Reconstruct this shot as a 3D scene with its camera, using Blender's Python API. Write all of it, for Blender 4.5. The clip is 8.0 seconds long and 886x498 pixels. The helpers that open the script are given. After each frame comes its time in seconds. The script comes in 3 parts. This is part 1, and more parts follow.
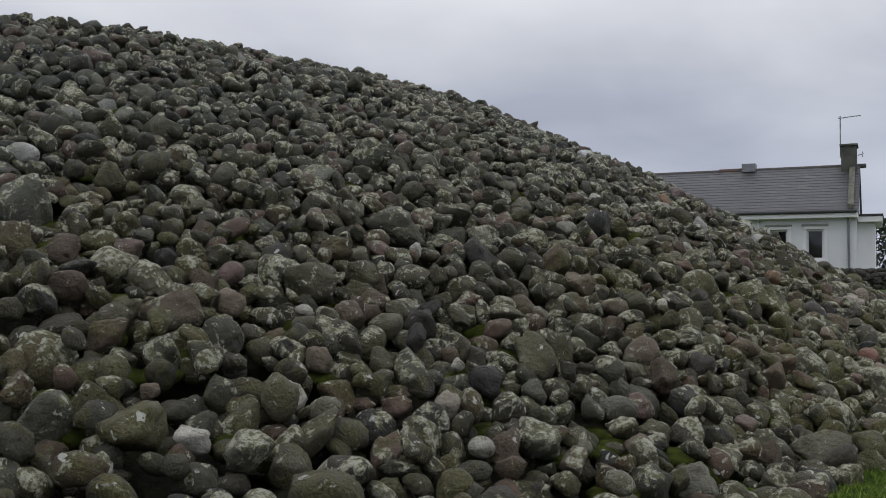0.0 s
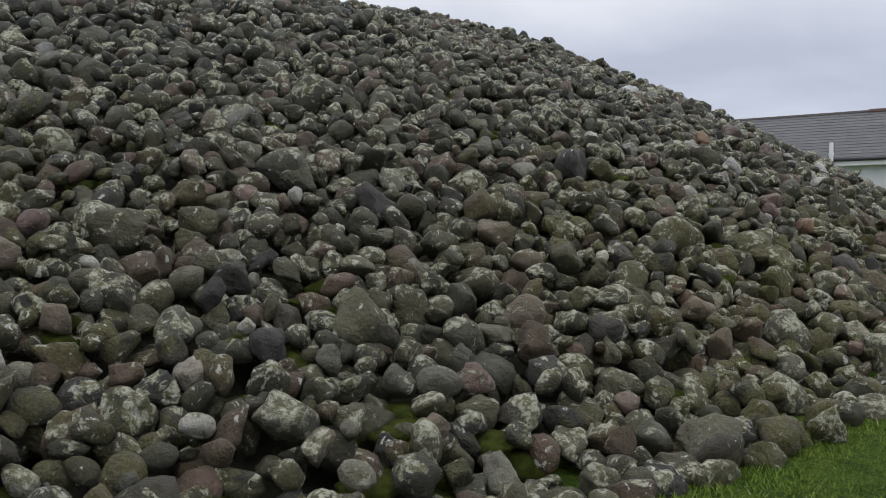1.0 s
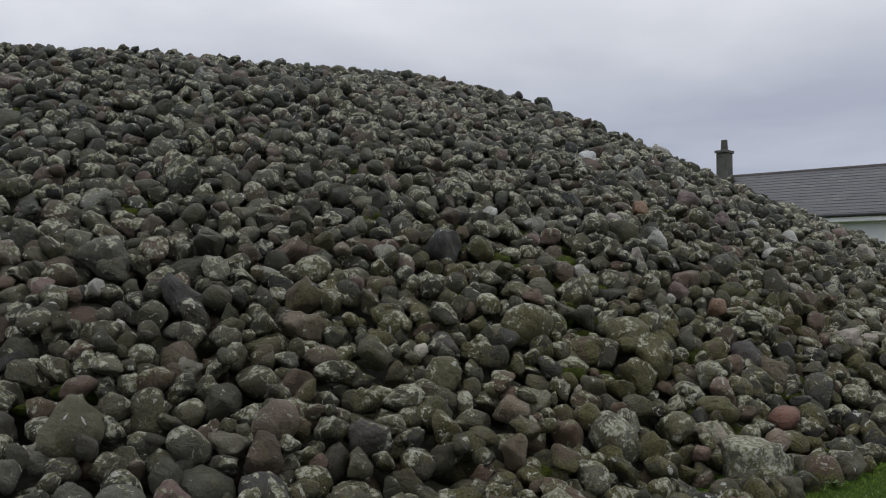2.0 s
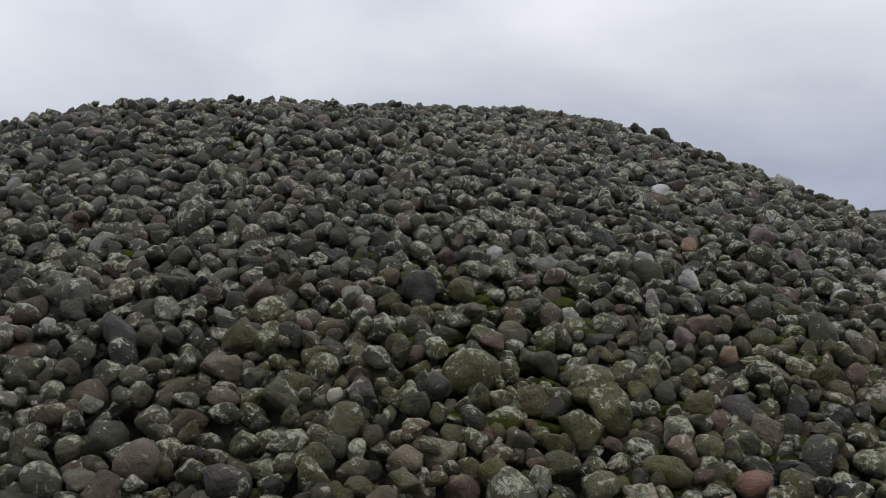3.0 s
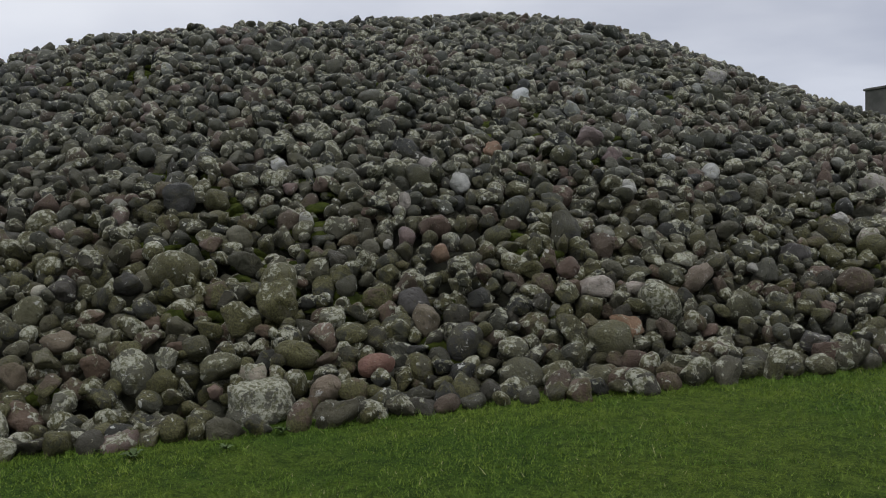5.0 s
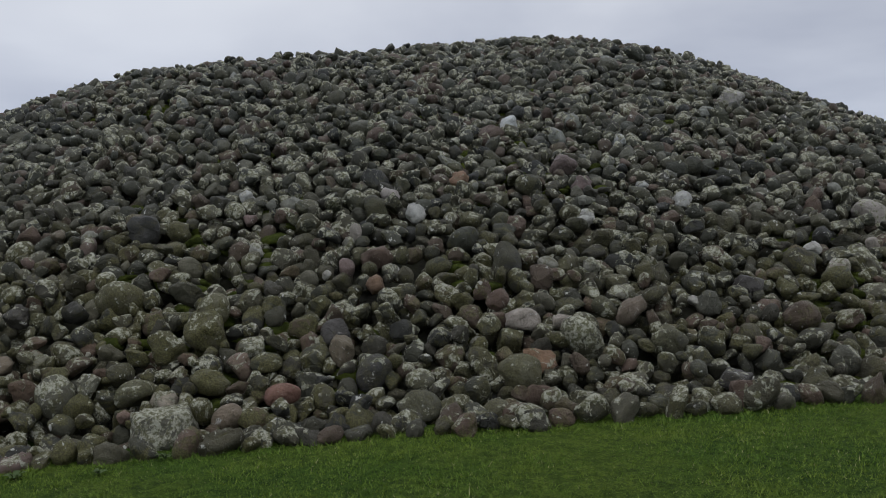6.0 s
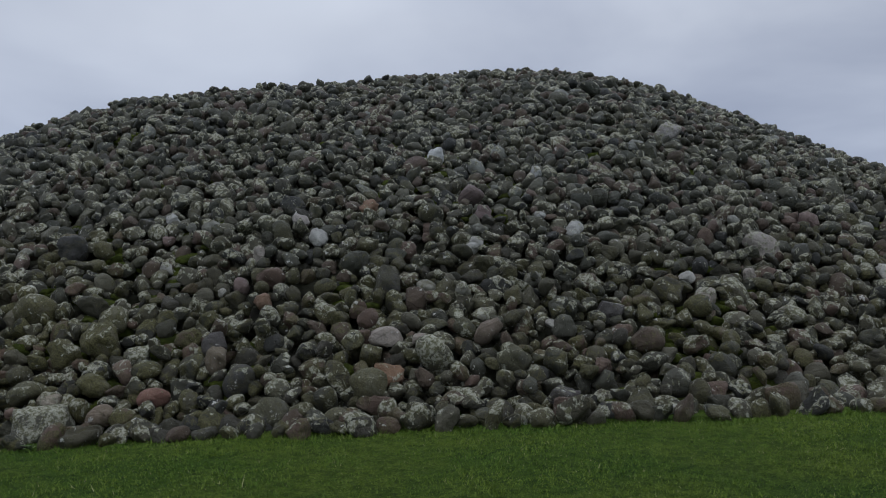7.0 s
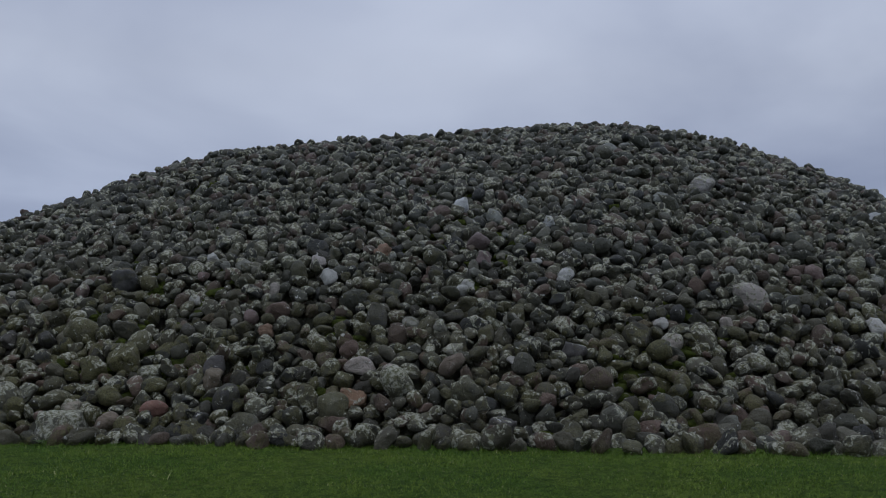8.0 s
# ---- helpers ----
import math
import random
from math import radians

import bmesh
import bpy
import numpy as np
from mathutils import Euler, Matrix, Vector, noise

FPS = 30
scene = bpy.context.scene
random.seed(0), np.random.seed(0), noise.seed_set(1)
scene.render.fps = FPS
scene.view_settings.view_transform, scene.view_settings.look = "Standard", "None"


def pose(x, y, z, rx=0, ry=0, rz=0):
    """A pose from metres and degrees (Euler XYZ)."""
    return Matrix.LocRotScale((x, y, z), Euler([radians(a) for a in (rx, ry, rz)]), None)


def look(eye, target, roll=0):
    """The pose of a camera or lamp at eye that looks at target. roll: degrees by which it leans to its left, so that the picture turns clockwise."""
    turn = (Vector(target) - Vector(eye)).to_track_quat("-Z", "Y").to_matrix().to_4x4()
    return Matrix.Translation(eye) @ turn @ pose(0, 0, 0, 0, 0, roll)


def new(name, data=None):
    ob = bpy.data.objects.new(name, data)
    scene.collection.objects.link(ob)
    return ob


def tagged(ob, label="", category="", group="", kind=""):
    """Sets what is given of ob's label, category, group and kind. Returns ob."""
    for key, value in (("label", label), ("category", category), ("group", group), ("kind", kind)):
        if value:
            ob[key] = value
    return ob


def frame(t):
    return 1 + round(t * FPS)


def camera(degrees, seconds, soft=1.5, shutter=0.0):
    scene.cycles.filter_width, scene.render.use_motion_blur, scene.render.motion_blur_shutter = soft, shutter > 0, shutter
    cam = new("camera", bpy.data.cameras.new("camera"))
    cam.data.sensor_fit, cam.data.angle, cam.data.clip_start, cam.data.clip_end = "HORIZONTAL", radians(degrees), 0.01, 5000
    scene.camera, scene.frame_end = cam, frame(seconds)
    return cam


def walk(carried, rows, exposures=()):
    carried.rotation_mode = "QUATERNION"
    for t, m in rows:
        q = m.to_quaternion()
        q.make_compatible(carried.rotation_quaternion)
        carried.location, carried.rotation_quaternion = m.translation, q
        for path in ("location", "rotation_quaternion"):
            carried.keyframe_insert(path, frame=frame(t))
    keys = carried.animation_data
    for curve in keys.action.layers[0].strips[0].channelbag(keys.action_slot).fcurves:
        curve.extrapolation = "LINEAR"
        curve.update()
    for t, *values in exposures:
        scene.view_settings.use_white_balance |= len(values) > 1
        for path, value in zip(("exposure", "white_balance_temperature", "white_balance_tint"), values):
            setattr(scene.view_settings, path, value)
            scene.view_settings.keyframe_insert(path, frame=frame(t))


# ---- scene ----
cam = camera(51.1, 8.0, soft=1.0)
PATH = [
    (0, (0.019, -0.039, 1.507), (0.012, 1.961, 1.558), -0.0),
    (0.5, (0.848, 0.399, 1.514), (0.749, 2.396, 1.531), 0.6),
    (1, (1.667, 0.878, 1.473), (1.296, 2.843, 1.423), -0.2),
    (1.5, (2.446, 1.221, 1.619), (2.07, 3.185, 1.592), 0.1),
    (1.7, (2.798, 1.331, 1.702), (2.365, 3.283, 1.713), -0.0),
    (2.8, (4.546, 2.244, 1.762), (3.561, 3.98, 1.883), 0.4),
    (3, (4.894, 2.419, 1.788), (3.849, 4.121, 1.912), 0.4),
    (3.4, (5.51, 2.801, 1.748), (4.293, 4.377, 1.935), 0.9),
    (3.5, (5.666, 2.881, 1.762), (4.48, 4.484, 1.911), 1.5),
    (4, (6.576, 3.186, 1.812), (5.308, 4.732, 1.829), 1.3),
    (4.5, (7.329, 3.569, 1.755), (6.023, 5.084, 1.722), -0.1),
    (4.7, (7.589, 3.697, 1.75), (6.279, 5.205, 1.662), -0.8),
    (5.8, (8.88, 4.686, 1.793), (7.323, 5.942, 1.796), -1.4),
    (6, (9.052, 4.886, 1.845), (7.503, 6.151, 1.808), -1.4),
    (6.5, (9.726, 5.341, 1.771), (8.155, 6.578, 1.768), -0.8),
    (7, (10.467, 5.684, 1.842), (8.838, 6.844, 1.855), -0.3),
    (7.5, (11.25, 6.279, 1.726), (9.525, 7.291, 1.78), 0.0),
    (8, (11.962, 6.636, 1.784), (10.163, 7.502, 1.897), 1.5),
]
LIGHTNESS = [(0.0, -0.15, 6500, 10), (0.5, -0.15, 6500, 10), (1.0, 0.22, 6500, 10), (1.5, -0.12, 6500, 10), (3.0, -0.08, 6500, 10), (3.5, -0.12, 6500, 10), (4.0, -0.05, 6500, 10),
             (4.5, 0.02, 6500, 10),              (6.0, -0.25, 6300, 10), (6.5, -0.25, 6100, 10), (7.0, -0.45, 5950, 10), (7.5, -0.25, 5850, 11), (8.0, -0.70, 5700, 12)]
walk(cam, [(t, look(eye, target, roll)) for t, eye, target, roll in PATH], LIGHTNESS)

# ---- world, sun ----
SUN_UP, SUN_ROUND = 74.0, 200.0
world = bpy.data.worlds.new("overcast")
scene.world = world
world.use_nodes = True
wn, wl = world.node_tree.nodes, world.node_tree.links
wn.clear()
w_out = wn.new("ShaderNodeOutputWorld")
w_bg = wn.new("ShaderNodeBackground")
w_sky = wn.new("ShaderNodeTexSky")
w_sky.sky_type, w_sky.sun_disc = "NISHITA", False
w_sky.sun_elevation, w_sky.sun_rotation = radians(SUN_UP), radians(SUN_ROUND)
w_geo = wn.new("ShaderNodeTexCoord")
w_sep = wn.new("ShaderNodeSeparateXYZ")
wl.new(w_geo.outputs["Generated"], w_sep.inputs[0])
# cloud layer: flat sheets of grey cloud, seen as on a ceiling far above
w_add = wn.new("ShaderNodeMath")
w_add.operation, w_add.inputs[1].default_value = "ADD", 0.22
wl.new(w_sep.outputs["Z"], w_add.inputs[0])
w_div = wn.new("ShaderNodeVectorMath")
w_div.operation = "DIVIDE"
wl.new(w_geo.outputs["Generated"], w_div.inputs[0])
wl.new(w_add.outputs[0], w_div.inputs[1])
w_noise = wn.new("ShaderNodeTexNoise")
w_noise.inputs["Scale"].default_value = 0.85
w_noise.inputs["Detail"].default_value = 5.0
w_noise.inputs["Roughness"].default_value = 0.48
w_noise.inputs["Distortion"].default_value = 0.3
wl.new(w_div.outputs[0], w_noise.inputs["Vector"])
w_ramp = wn.new("ShaderNodeValToRGB")
w_ramp.color_ramp.elements[0].position, w_ramp.color_ramp.elements[0].color = 0.36, (0.46, 0.485, 0.56, 1)
w_ramp.color_ramp.elements[1].position, w_ramp.color_ramp.elements[1].color = 0.66, (0.76, 0.775, 0.81, 1)
wl.new(w_noise.outputs["Fac"], w_ramp.inputs[0])
# overcast light grows towards the zenith
w_up = wn.new("ShaderNodeValToRGB")
for place, grey in ((0.0, (0.255, 0.270, 0.310)), (0.13, (0.290, 0.300, 0.325)), (0.24, (0.360, 0.362, 0.368)), (1.0, (0.85, 0.84, 0.82))):
    e = w_up.color_ramp.elements.new(place) if 0.0 < place < 1.0 else w_up.color_ramp.elements[int(place)  if place == 0.0 else -1]
    e.position, e.color = place, (*grey, 1)
wl.new(w_sep.outputs["Z"], w_up.inputs[0])
w_mul = wn.new("ShaderNodeVectorMath")
w_mul.operation = "MULTIPLY"
wl.new(w_ramp.outputs[0], w_mul.inputs[0])
wl.new(w_up.outputs[0], w_mul.inputs[1])
w_gain = wn.new("ShaderNodeVectorMath")
w_gain.operation = "SCALE"
wl.new(w_mul.outputs[0], w_gain.inputs[0])
# the cloud is thinner, and so brighter, towards the west
w_side = wn.new("ShaderNodeVectorMath")
w_side.operation = "DOT_PRODUCT"
w_side.inputs[1].default_value = (-0.93, 0.37, 0.0)
wl.new(w_geo.outputs["Generated"], w_side.inputs[0])
w_thin = wn.new("ShaderNodeMapRange")
w_thin.interpolation_type = "SMOOTHSTEP"
w_thin.inputs["From Min"].default_value, w_thin.inputs["From Max"].default_value = 0.65, 1.0
w_thin.inputs["To Min"].default_value, w_thin.inputs["To Max"].default_value = 3.08, 3.30
wl.new(w_side.outputs["Value"], w_thin.inputs["Value"])
wl.new(w_thin.outputs["Result"], w_gain.inputs["Scale"])
w_dim = wn.new("ShaderNodeVectorMath")
w_dim.operation = "SCALE"
w_dim.inputs["Scale"].default_value = 0.06
wl.new(w_sky.outputs[0], w_dim.inputs[0])
w_mix = wn.new("ShaderNodeMix")
w_mix.data_type = "RGBA"
w_mix.inputs["Factor"].default_value = 0.94
wl.new(w_dim.outputs[0], w_mix.inputs["A"])
wl.new(w_gain.outputs[0], w_mix.inputs["B"])
wl.new(w_mix.outputs["Result"], w_bg.inputs["Color"])
w_bg.inputs["Strength"].default_value = 1.0
wl.new(w_bg.outputs[0], w_out.inputs[0])

sun = new("sun", bpy.data.lights.new("sun", "SUN"))
sun.data.energy, sun.data.angle, sun.data.color = 0.5, radians(30), (1.0, 0.97, 0.92)
sun.rotation_euler = (radians(90 - SUN_UP), 0, radians(180 - SUN_ROUND))


# ---- materials ----
class Nodes:
    """Short notation for a node material."""

    def __init__(self, name, rough=0.8):
        self.mat = bpy.data.materials.new(name)
        self.mat.use_nodes = True
        self.tree = self.mat.node_tree
        self.bsdf = self.tree.nodes["Principled BSDF"]
        self.bsdf.inputs["Roughness"].default_value = rough

    def link(self, a, b):
        self.tree.links.new(a, b)

    def put(self, socket, value):
        if isinstance(value, bpy.types.NodeSocket):
            self.link(value, socket)
        else:
            socket.default_value = value

    def node(self, kind):
        return self.tree.nodes.new(kind)

    def position(self):
        return self.node("ShaderNodeNewGeometry").outputs["Position"]

    def island(self):
        return self.node("ShaderNodeNewGeometry").outputs["Random Per Island"]

    def single(self):
        return self.node("ShaderNodeObjectInfo").outputs["Random"]

    def local(self):
        return self.node("ShaderNodeTexCoord").outputs["Object"]

    def math(self, op, a, b=0.0):
        n = self.node("ShaderNodeMath")
        n.operation = op
        self.put(n.inputs[0], a)
        self.put(n.inputs[1], b)
        return n.outputs[0]

    def vec(self, op, a, b):
        n = self.node("ShaderNodeVectorMath")
        n.operation = op
        self.put(n.inputs[0], a)
        self.put(n.inputs[1], b)
        return n.outputs[0]

    def noise(self, co, scale, detail=3.0, rough=0.55, distort=0.0):
        n = self.node("ShaderNodeTexNoise")
        self.link(co, n.inputs["Vector"])
        n.inputs["Scale"].default_value, n.inputs["Detail"].default_value = scale, detail
        n.inputs["Roughness"].default_value, n.inputs["Distortion"].default_value = rough, distort
        return n.outputs["Fac"]

    def step(self, value, low, high, to_low=0.0, to_high=1.0):
        n = self.node("ShaderNodeMapRange")
        n.interpolation_type = "SMOOTHSTEP"
        self.link(value, n.inputs["Value"])
        self.put(n.inputs["From Min"], low)
        self.put(n.inputs["From Max"], high)
        n.inputs["To Min"].default_value, n.inputs["To Max"].default_value = to_low, to_high
        return n.outputs["Result"]

    def ramp(self, value, stops, how="LINEAR"):
        n = self.node("ShaderNodeValToRGB")
        r = n.color_ramp
        r.interpolation = how
        while len(r.elements) < len(stops):
            r.elements.new(0.5)
        for e, (p, c) in zip(r.elements, stops):
            e.position, e.color = p, (*c, 1)
        self.link(value, n.inputs[0])
        return n.outputs[0]

    def mix(self, fac, a, b, how="MIX"):
        n = self.node("ShaderNodeMix")
        n.data_type, n.blend_type = "RGBA", how
        self.put(n.inputs["Factor"], fac)
        self.put(n.inputs["A"], a if isinstance(a, bpy.types.NodeSocket) else (*a, 1))
        self.put(n.inputs["B"], b if isinstance(b, bpy.types.NodeSocket) else (*b, 1))
        return n.outputs["Result"]

    def bump(self, height, distance, strength=1.0):
        n = self.node("ShaderNodeBump")
        n.inputs["Distance"].default_value, n.inputs["Strength"].default_value = distance, strength
        self.link(height, n.inputs["Height"])
        self.link(n.outputs[0], self.bsdf.inputs["Normal"])

    def done(self, colour, rough=None):
        self.put(self.bsdf.inputs["Base Color"], colour if isinstance(colour, bpy.types.NodeSocket) else (*colour, 1))
        if rough is not None:
            self.put(self.bsdf.inputs["Roughness"], rough)
        return self.mat


FIELD_HUES = [(0.0, (0.054, 0.052, 0.034)), (0.11, (0.074, 0.068, 0.042)), (0.24, (0.050, 0.046, 0.032)), (0.36, (0.088, 0.082, 0.054)),
              (0.48, (0.050, 0.050, 0.035)), (0.58, (0.092, 0.067, 0.046)), (0.68, (0.064, 0.064, 0.045)), (0.78, (0.122, 0.083, 0.061)),
              (0.85, (0.034, 0.034, 0.028)), (0.92, (0.128, 0.120, 0.085)), (0.975, (0.235, 0.228, 0.185))]


def stone_material(name, hues, lichen=0.55, algae=0.75, joined=False):
    """Weathered field stone, damp: its own hue, mineral grain, an olive film, broad crusts of pale lichen, chips and pits."""
    m = Nodes(name, 0.6)
    m.bsdf.inputs["Specular IOR Level"].default_value = 0.33
    rnd = m.island() if joined else m.single()
    shift = m.math("MULTIPLY", rnd, 57.0)
    co = m.vec("ADD", m.position(), shift)
    other = m.math("FRACT", m.math("MULTIPLY", rnd, 91.7))
    third = m.math("FRACT", m.math("MULTIPLY", rnd, 37.3))
    col = m.ramp(rnd, hues, "CONSTANT")
    blotch = m.noise(co, 8.0, 3.0, 0.6)
    grain = m.noise(co, 85.0, 4.0, 0.7)
    col = m.mix(m.step(blotch, 0.3, 0.7, 0.0, 0.6), col, m.mix(1.0, col, (0.52, 0.52, 0.50), "MULTIPLY"))
    col = m.mix(m.step(grain, 0.38, 0.75, 0.0, 0.45), col, m.mix(1.0, col, (1.65, 1.62, 1.55), "MULTIPLY"))
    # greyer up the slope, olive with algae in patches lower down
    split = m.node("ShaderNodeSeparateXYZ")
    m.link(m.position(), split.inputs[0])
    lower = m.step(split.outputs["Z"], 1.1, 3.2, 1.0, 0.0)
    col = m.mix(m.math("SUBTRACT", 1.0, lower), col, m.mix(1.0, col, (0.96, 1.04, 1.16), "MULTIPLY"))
    region = m.math("MULTIPLY", m.step(m.noise(m.position(), 0.42, 3.0, 0.6), 0.36, 0.62, 0.35, 1.25), m.math("ADD", m.math("MULTIPLY", lower, 0.65), 0.35))
    spot = m.node("ShaderNodeVectorMath")
    spot.operation = "DISTANCE"
    m.link(m.position(), spot.inputs[0])
    spot.inputs[1].default_value = (2.3, 6.9, 0.9)
    damp = m.step(m.math("ADD", spot.outputs["Value"], m.math("MULTIPLY", m.noise(m.position(), 1.1, 3.0), 1.6)), 1.3, 3.2, 0.5, 0.0)
    region = m.math("ADD", region, damp)
    cast = m.mix(m.math("MULTIPLY", damp, 0.8), (1.0, 1.0, 1.0), (1.02, 1.0, 0.76))
    col = m.mix(1.0, col, cast, "MULTIPLY")
    film = m.noise(co, 8.5, 6.0, 0.70, 0.6)
    cover = m.step(other, 0.0, 1.0, 0.57, 0.36)
    col = m.mix(m.math("MULTIPLY", m.step(film, cover, m.math("ADD", cover, 0.14)), m.math("MULTIPLY", region, algae)), col,
                m.mix(m.step(grain, 0.4, 0.6), (0.053, 0.050, 0.017), (0.122, 0.114, 0.042)))
    # crusts of pale lichen, more on some stones than on others, best on what faces the sky
    face = m.node("ShaderNodeSeparateXYZ")
    m.link(m.node("ShaderNodeNewGeometry").outputs["Normal"], face.inputs[0])
    crust = m.math("ADD", m.noise(co, 12.0, 7.0, 0.66, 0.6), m.step(face.outputs["Z"], -0.3, 1.0, -0.045, 0.035))
    need = m.step(third, 0.0, 1.0, 0.725 - 0.16 * lichen, 0.565 - 0.16 * lichen)
    need = m.math("ADD", need, m.math("MULTIPLY", lower, 0.006))
    patch = m.step(crust, need, m.math("ADD", need, 0.035))
    tint = m.mix(m.step(m.noise(co, 32.0, 6.0, 0.75), 0.43, 0.57), (0.128, 0.126, 0.064), (0.45, 0.45, 0.355))
    col = m.mix(m.math("MULTIPLY", patch, 0.88), col, tint)
    # a few clean white rosettes
    fleck = m.noise(co, 21.0, 4.0, 0.6, 0.4)
    some = m.step(m.noise(co, 6.0, 2.0), 0.48, 0.60)
    col = m.mix(m.math("MULTIPLY", m.step(fleck, 0.63, 0.66, 0.0, 0.85), some), col, (0.56, 0.56, 0.51))
    pit = m.noise(co, 24.0, 6.0, 0.72)
    crack = m.noise(co, 6.5, 4.0, 0.6, 0.8)
    high = m.math("ADD", m.math("MULTIPLY", pit, 0.7), m.math("ADD", m.math("MULTIPLY", grain, 0.25), m.math("MULTIPLY", patch, 0.10)))
    high = m.math("ADD", high, m.math("MULTIPLY", crack, 0.9))
    m.bump(high, 0.055, 1.0)
    return m.done(col, m.math("ADD", m.step(blotch, 0.3, 0.7, 0.52, 0.75), m.math("MULTIPLY", patch, 0.25)))


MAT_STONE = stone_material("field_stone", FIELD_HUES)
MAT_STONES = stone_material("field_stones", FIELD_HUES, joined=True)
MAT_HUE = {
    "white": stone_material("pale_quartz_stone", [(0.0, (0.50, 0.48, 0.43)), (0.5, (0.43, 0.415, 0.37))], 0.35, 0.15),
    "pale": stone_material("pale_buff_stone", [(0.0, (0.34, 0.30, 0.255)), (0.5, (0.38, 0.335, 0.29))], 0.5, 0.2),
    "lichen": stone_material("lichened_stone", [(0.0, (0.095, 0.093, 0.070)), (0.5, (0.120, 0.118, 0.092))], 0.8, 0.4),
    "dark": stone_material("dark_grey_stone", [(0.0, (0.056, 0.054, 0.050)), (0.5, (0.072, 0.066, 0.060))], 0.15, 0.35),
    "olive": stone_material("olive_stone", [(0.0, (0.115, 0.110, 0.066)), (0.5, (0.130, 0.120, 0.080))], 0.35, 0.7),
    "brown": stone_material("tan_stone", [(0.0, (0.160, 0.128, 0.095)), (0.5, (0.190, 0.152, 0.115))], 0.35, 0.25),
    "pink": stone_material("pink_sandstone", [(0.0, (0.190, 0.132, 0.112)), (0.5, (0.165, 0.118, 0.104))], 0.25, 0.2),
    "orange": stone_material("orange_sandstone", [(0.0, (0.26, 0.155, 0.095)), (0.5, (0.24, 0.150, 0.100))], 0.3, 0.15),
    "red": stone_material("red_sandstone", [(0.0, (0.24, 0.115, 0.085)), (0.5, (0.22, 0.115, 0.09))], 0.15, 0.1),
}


def moss_material():
    m = Nodes("moss", 0.95)
    co = m.position()
    col = m.mix(m.step(m.noise(co, 14.0, 4.0), 0.3, 0.7), (0.042, 0.056, 0.010), (0.105, 0.130, 0.020))
    m.bump(m.noise(co, 90.0, 6.0, 0.85), 0.05)
    m.bsdf.inputs["Specular IOR Level"].default_value = 0.1
    return m.done(col)


def earth_material():
    m = Nodes("dark_earth", 0.95)
    co = m.position()
    col = m.mix(m.step(m.noise(co, 6.0, 5.0), 0.35, 0.65), (0.030, 0.028, 0.020), (0.055, 0.056, 0.030))
    m.bump(m.noise(co, 25.0, 6.0, 0.7), 0.05)
    return m.done(col)


def lawn_material():
    m = Nodes("lawn", 0.9)
    co = m.position()
    patch = m.noise(co, 0.9, 4.0, 0.6)
    fine = m.noise(co, 60.0, 6.0, 0.8)
    clump = m.noise(co, 12.0, 4.0, 0.7)
    col = m.mix(m.step(patch, 0.35, 0.65), (0.066, 0.124, 0.013), (0.112, 0.162, 0.020))
    col = m.mix(m.step(clump, 0.38, 0.60), m.mix(1.0, col, (0.50, 0.58, 0.45), "MULTIPLY"), col)
    col = m.mix(m.step(fine, 0.40, 0.60), m.mix(1.0, col, (0.40, 0.45, 0.35), "MULTIPLY"), col)
    m.bsdf.inputs["Specular IOR Level"].default_value = 0.1
    m.bump(fine, 0.03)
    return m.done(col)


def blade_material():
    m = Nodes("grass_blade", 0.75)
    co = m.position()
    rnd = m.island()
    patch = m.step(m.noise(co, 1.3, 5.0, 0.65), 0.36, 0.64)
    col = m.mix(patch, (0.084, 0.158, 0.018), (0.155, 0.218, 0.029))
    col = m.mix(m.step(m.noise(co, 14.0, 5.0, 0.7), 0.44, 0.60, 0.0, 0.75), col, (0.052, 0.108, 0.013))
    col = m.mix(m.step(rnd, 0.0, 1.0, 0.0, 0.45), col, (0.170, 0.225, 0.035))
    col = m.mix(m.step(rnd, 0.975, 0.98), col, (0.30, 0.30, 0.14))
    m.bsdf.inputs["Specular IOR Level"].default_value = 0.2
    return m.done(col)


def plain_material(name, colour, rough=0.6, spread=0.25, scale=3.0, metal=0.0, grain=60.0):
    """Paint, slate, metal and the like, with stains and fine grain."""
    m = Nodes(name, rough)
    co = m.local()
    dark = tuple(c * (1 - spread) for c in colour)
    col = m.mix(m.step(m.noise(co, scale, 5.0, 0.65), 0.3, 0.7), dark, colour)
    m.bsdf.inputs["Metallic"].default_value = metal
    m.bump(m.noise(co, grain, 3.0), 0.004)
    return m.done(col)


def slate_material(name, joined):
    """Blue-grey slate, each piece of its own tone, with lichen stains."""
    m = Nodes(name, 0.5)
    co = m.local()
    col = m.ramp(m.island(), [(0.0, (0.037, 0.037, 0.042)), (0.35, (0.045, 0.045, 0.050)), (0.7, (0.040, 0.042, 0.048)), (0.95, (0.058, 0.057, 0.057))], "CONSTANT") if joined \
        else m.mix(m.step(m.noise(co, 3.0, 4.0), 0.3, 0.7), (0.030, 0.030, 0.034), (0.045, 0.045, 0.050))
    col = m.mix(m.step(m.noise(co, 1.6, 5.0, 0.7), 0.55, 0.75, 0.0, 0.55), col, (0.10, 0.10, 0.085))
    col = m.mix(m.step(m.noise(co, 7.0, 5.0, 0.7), 0.66, 0.72, 0.0, 0.7), col, (0.20, 0.20, 0.17))
    m.bump(m.noise(co, 40.0, 4.0), 0.004)
    return m.done(col)


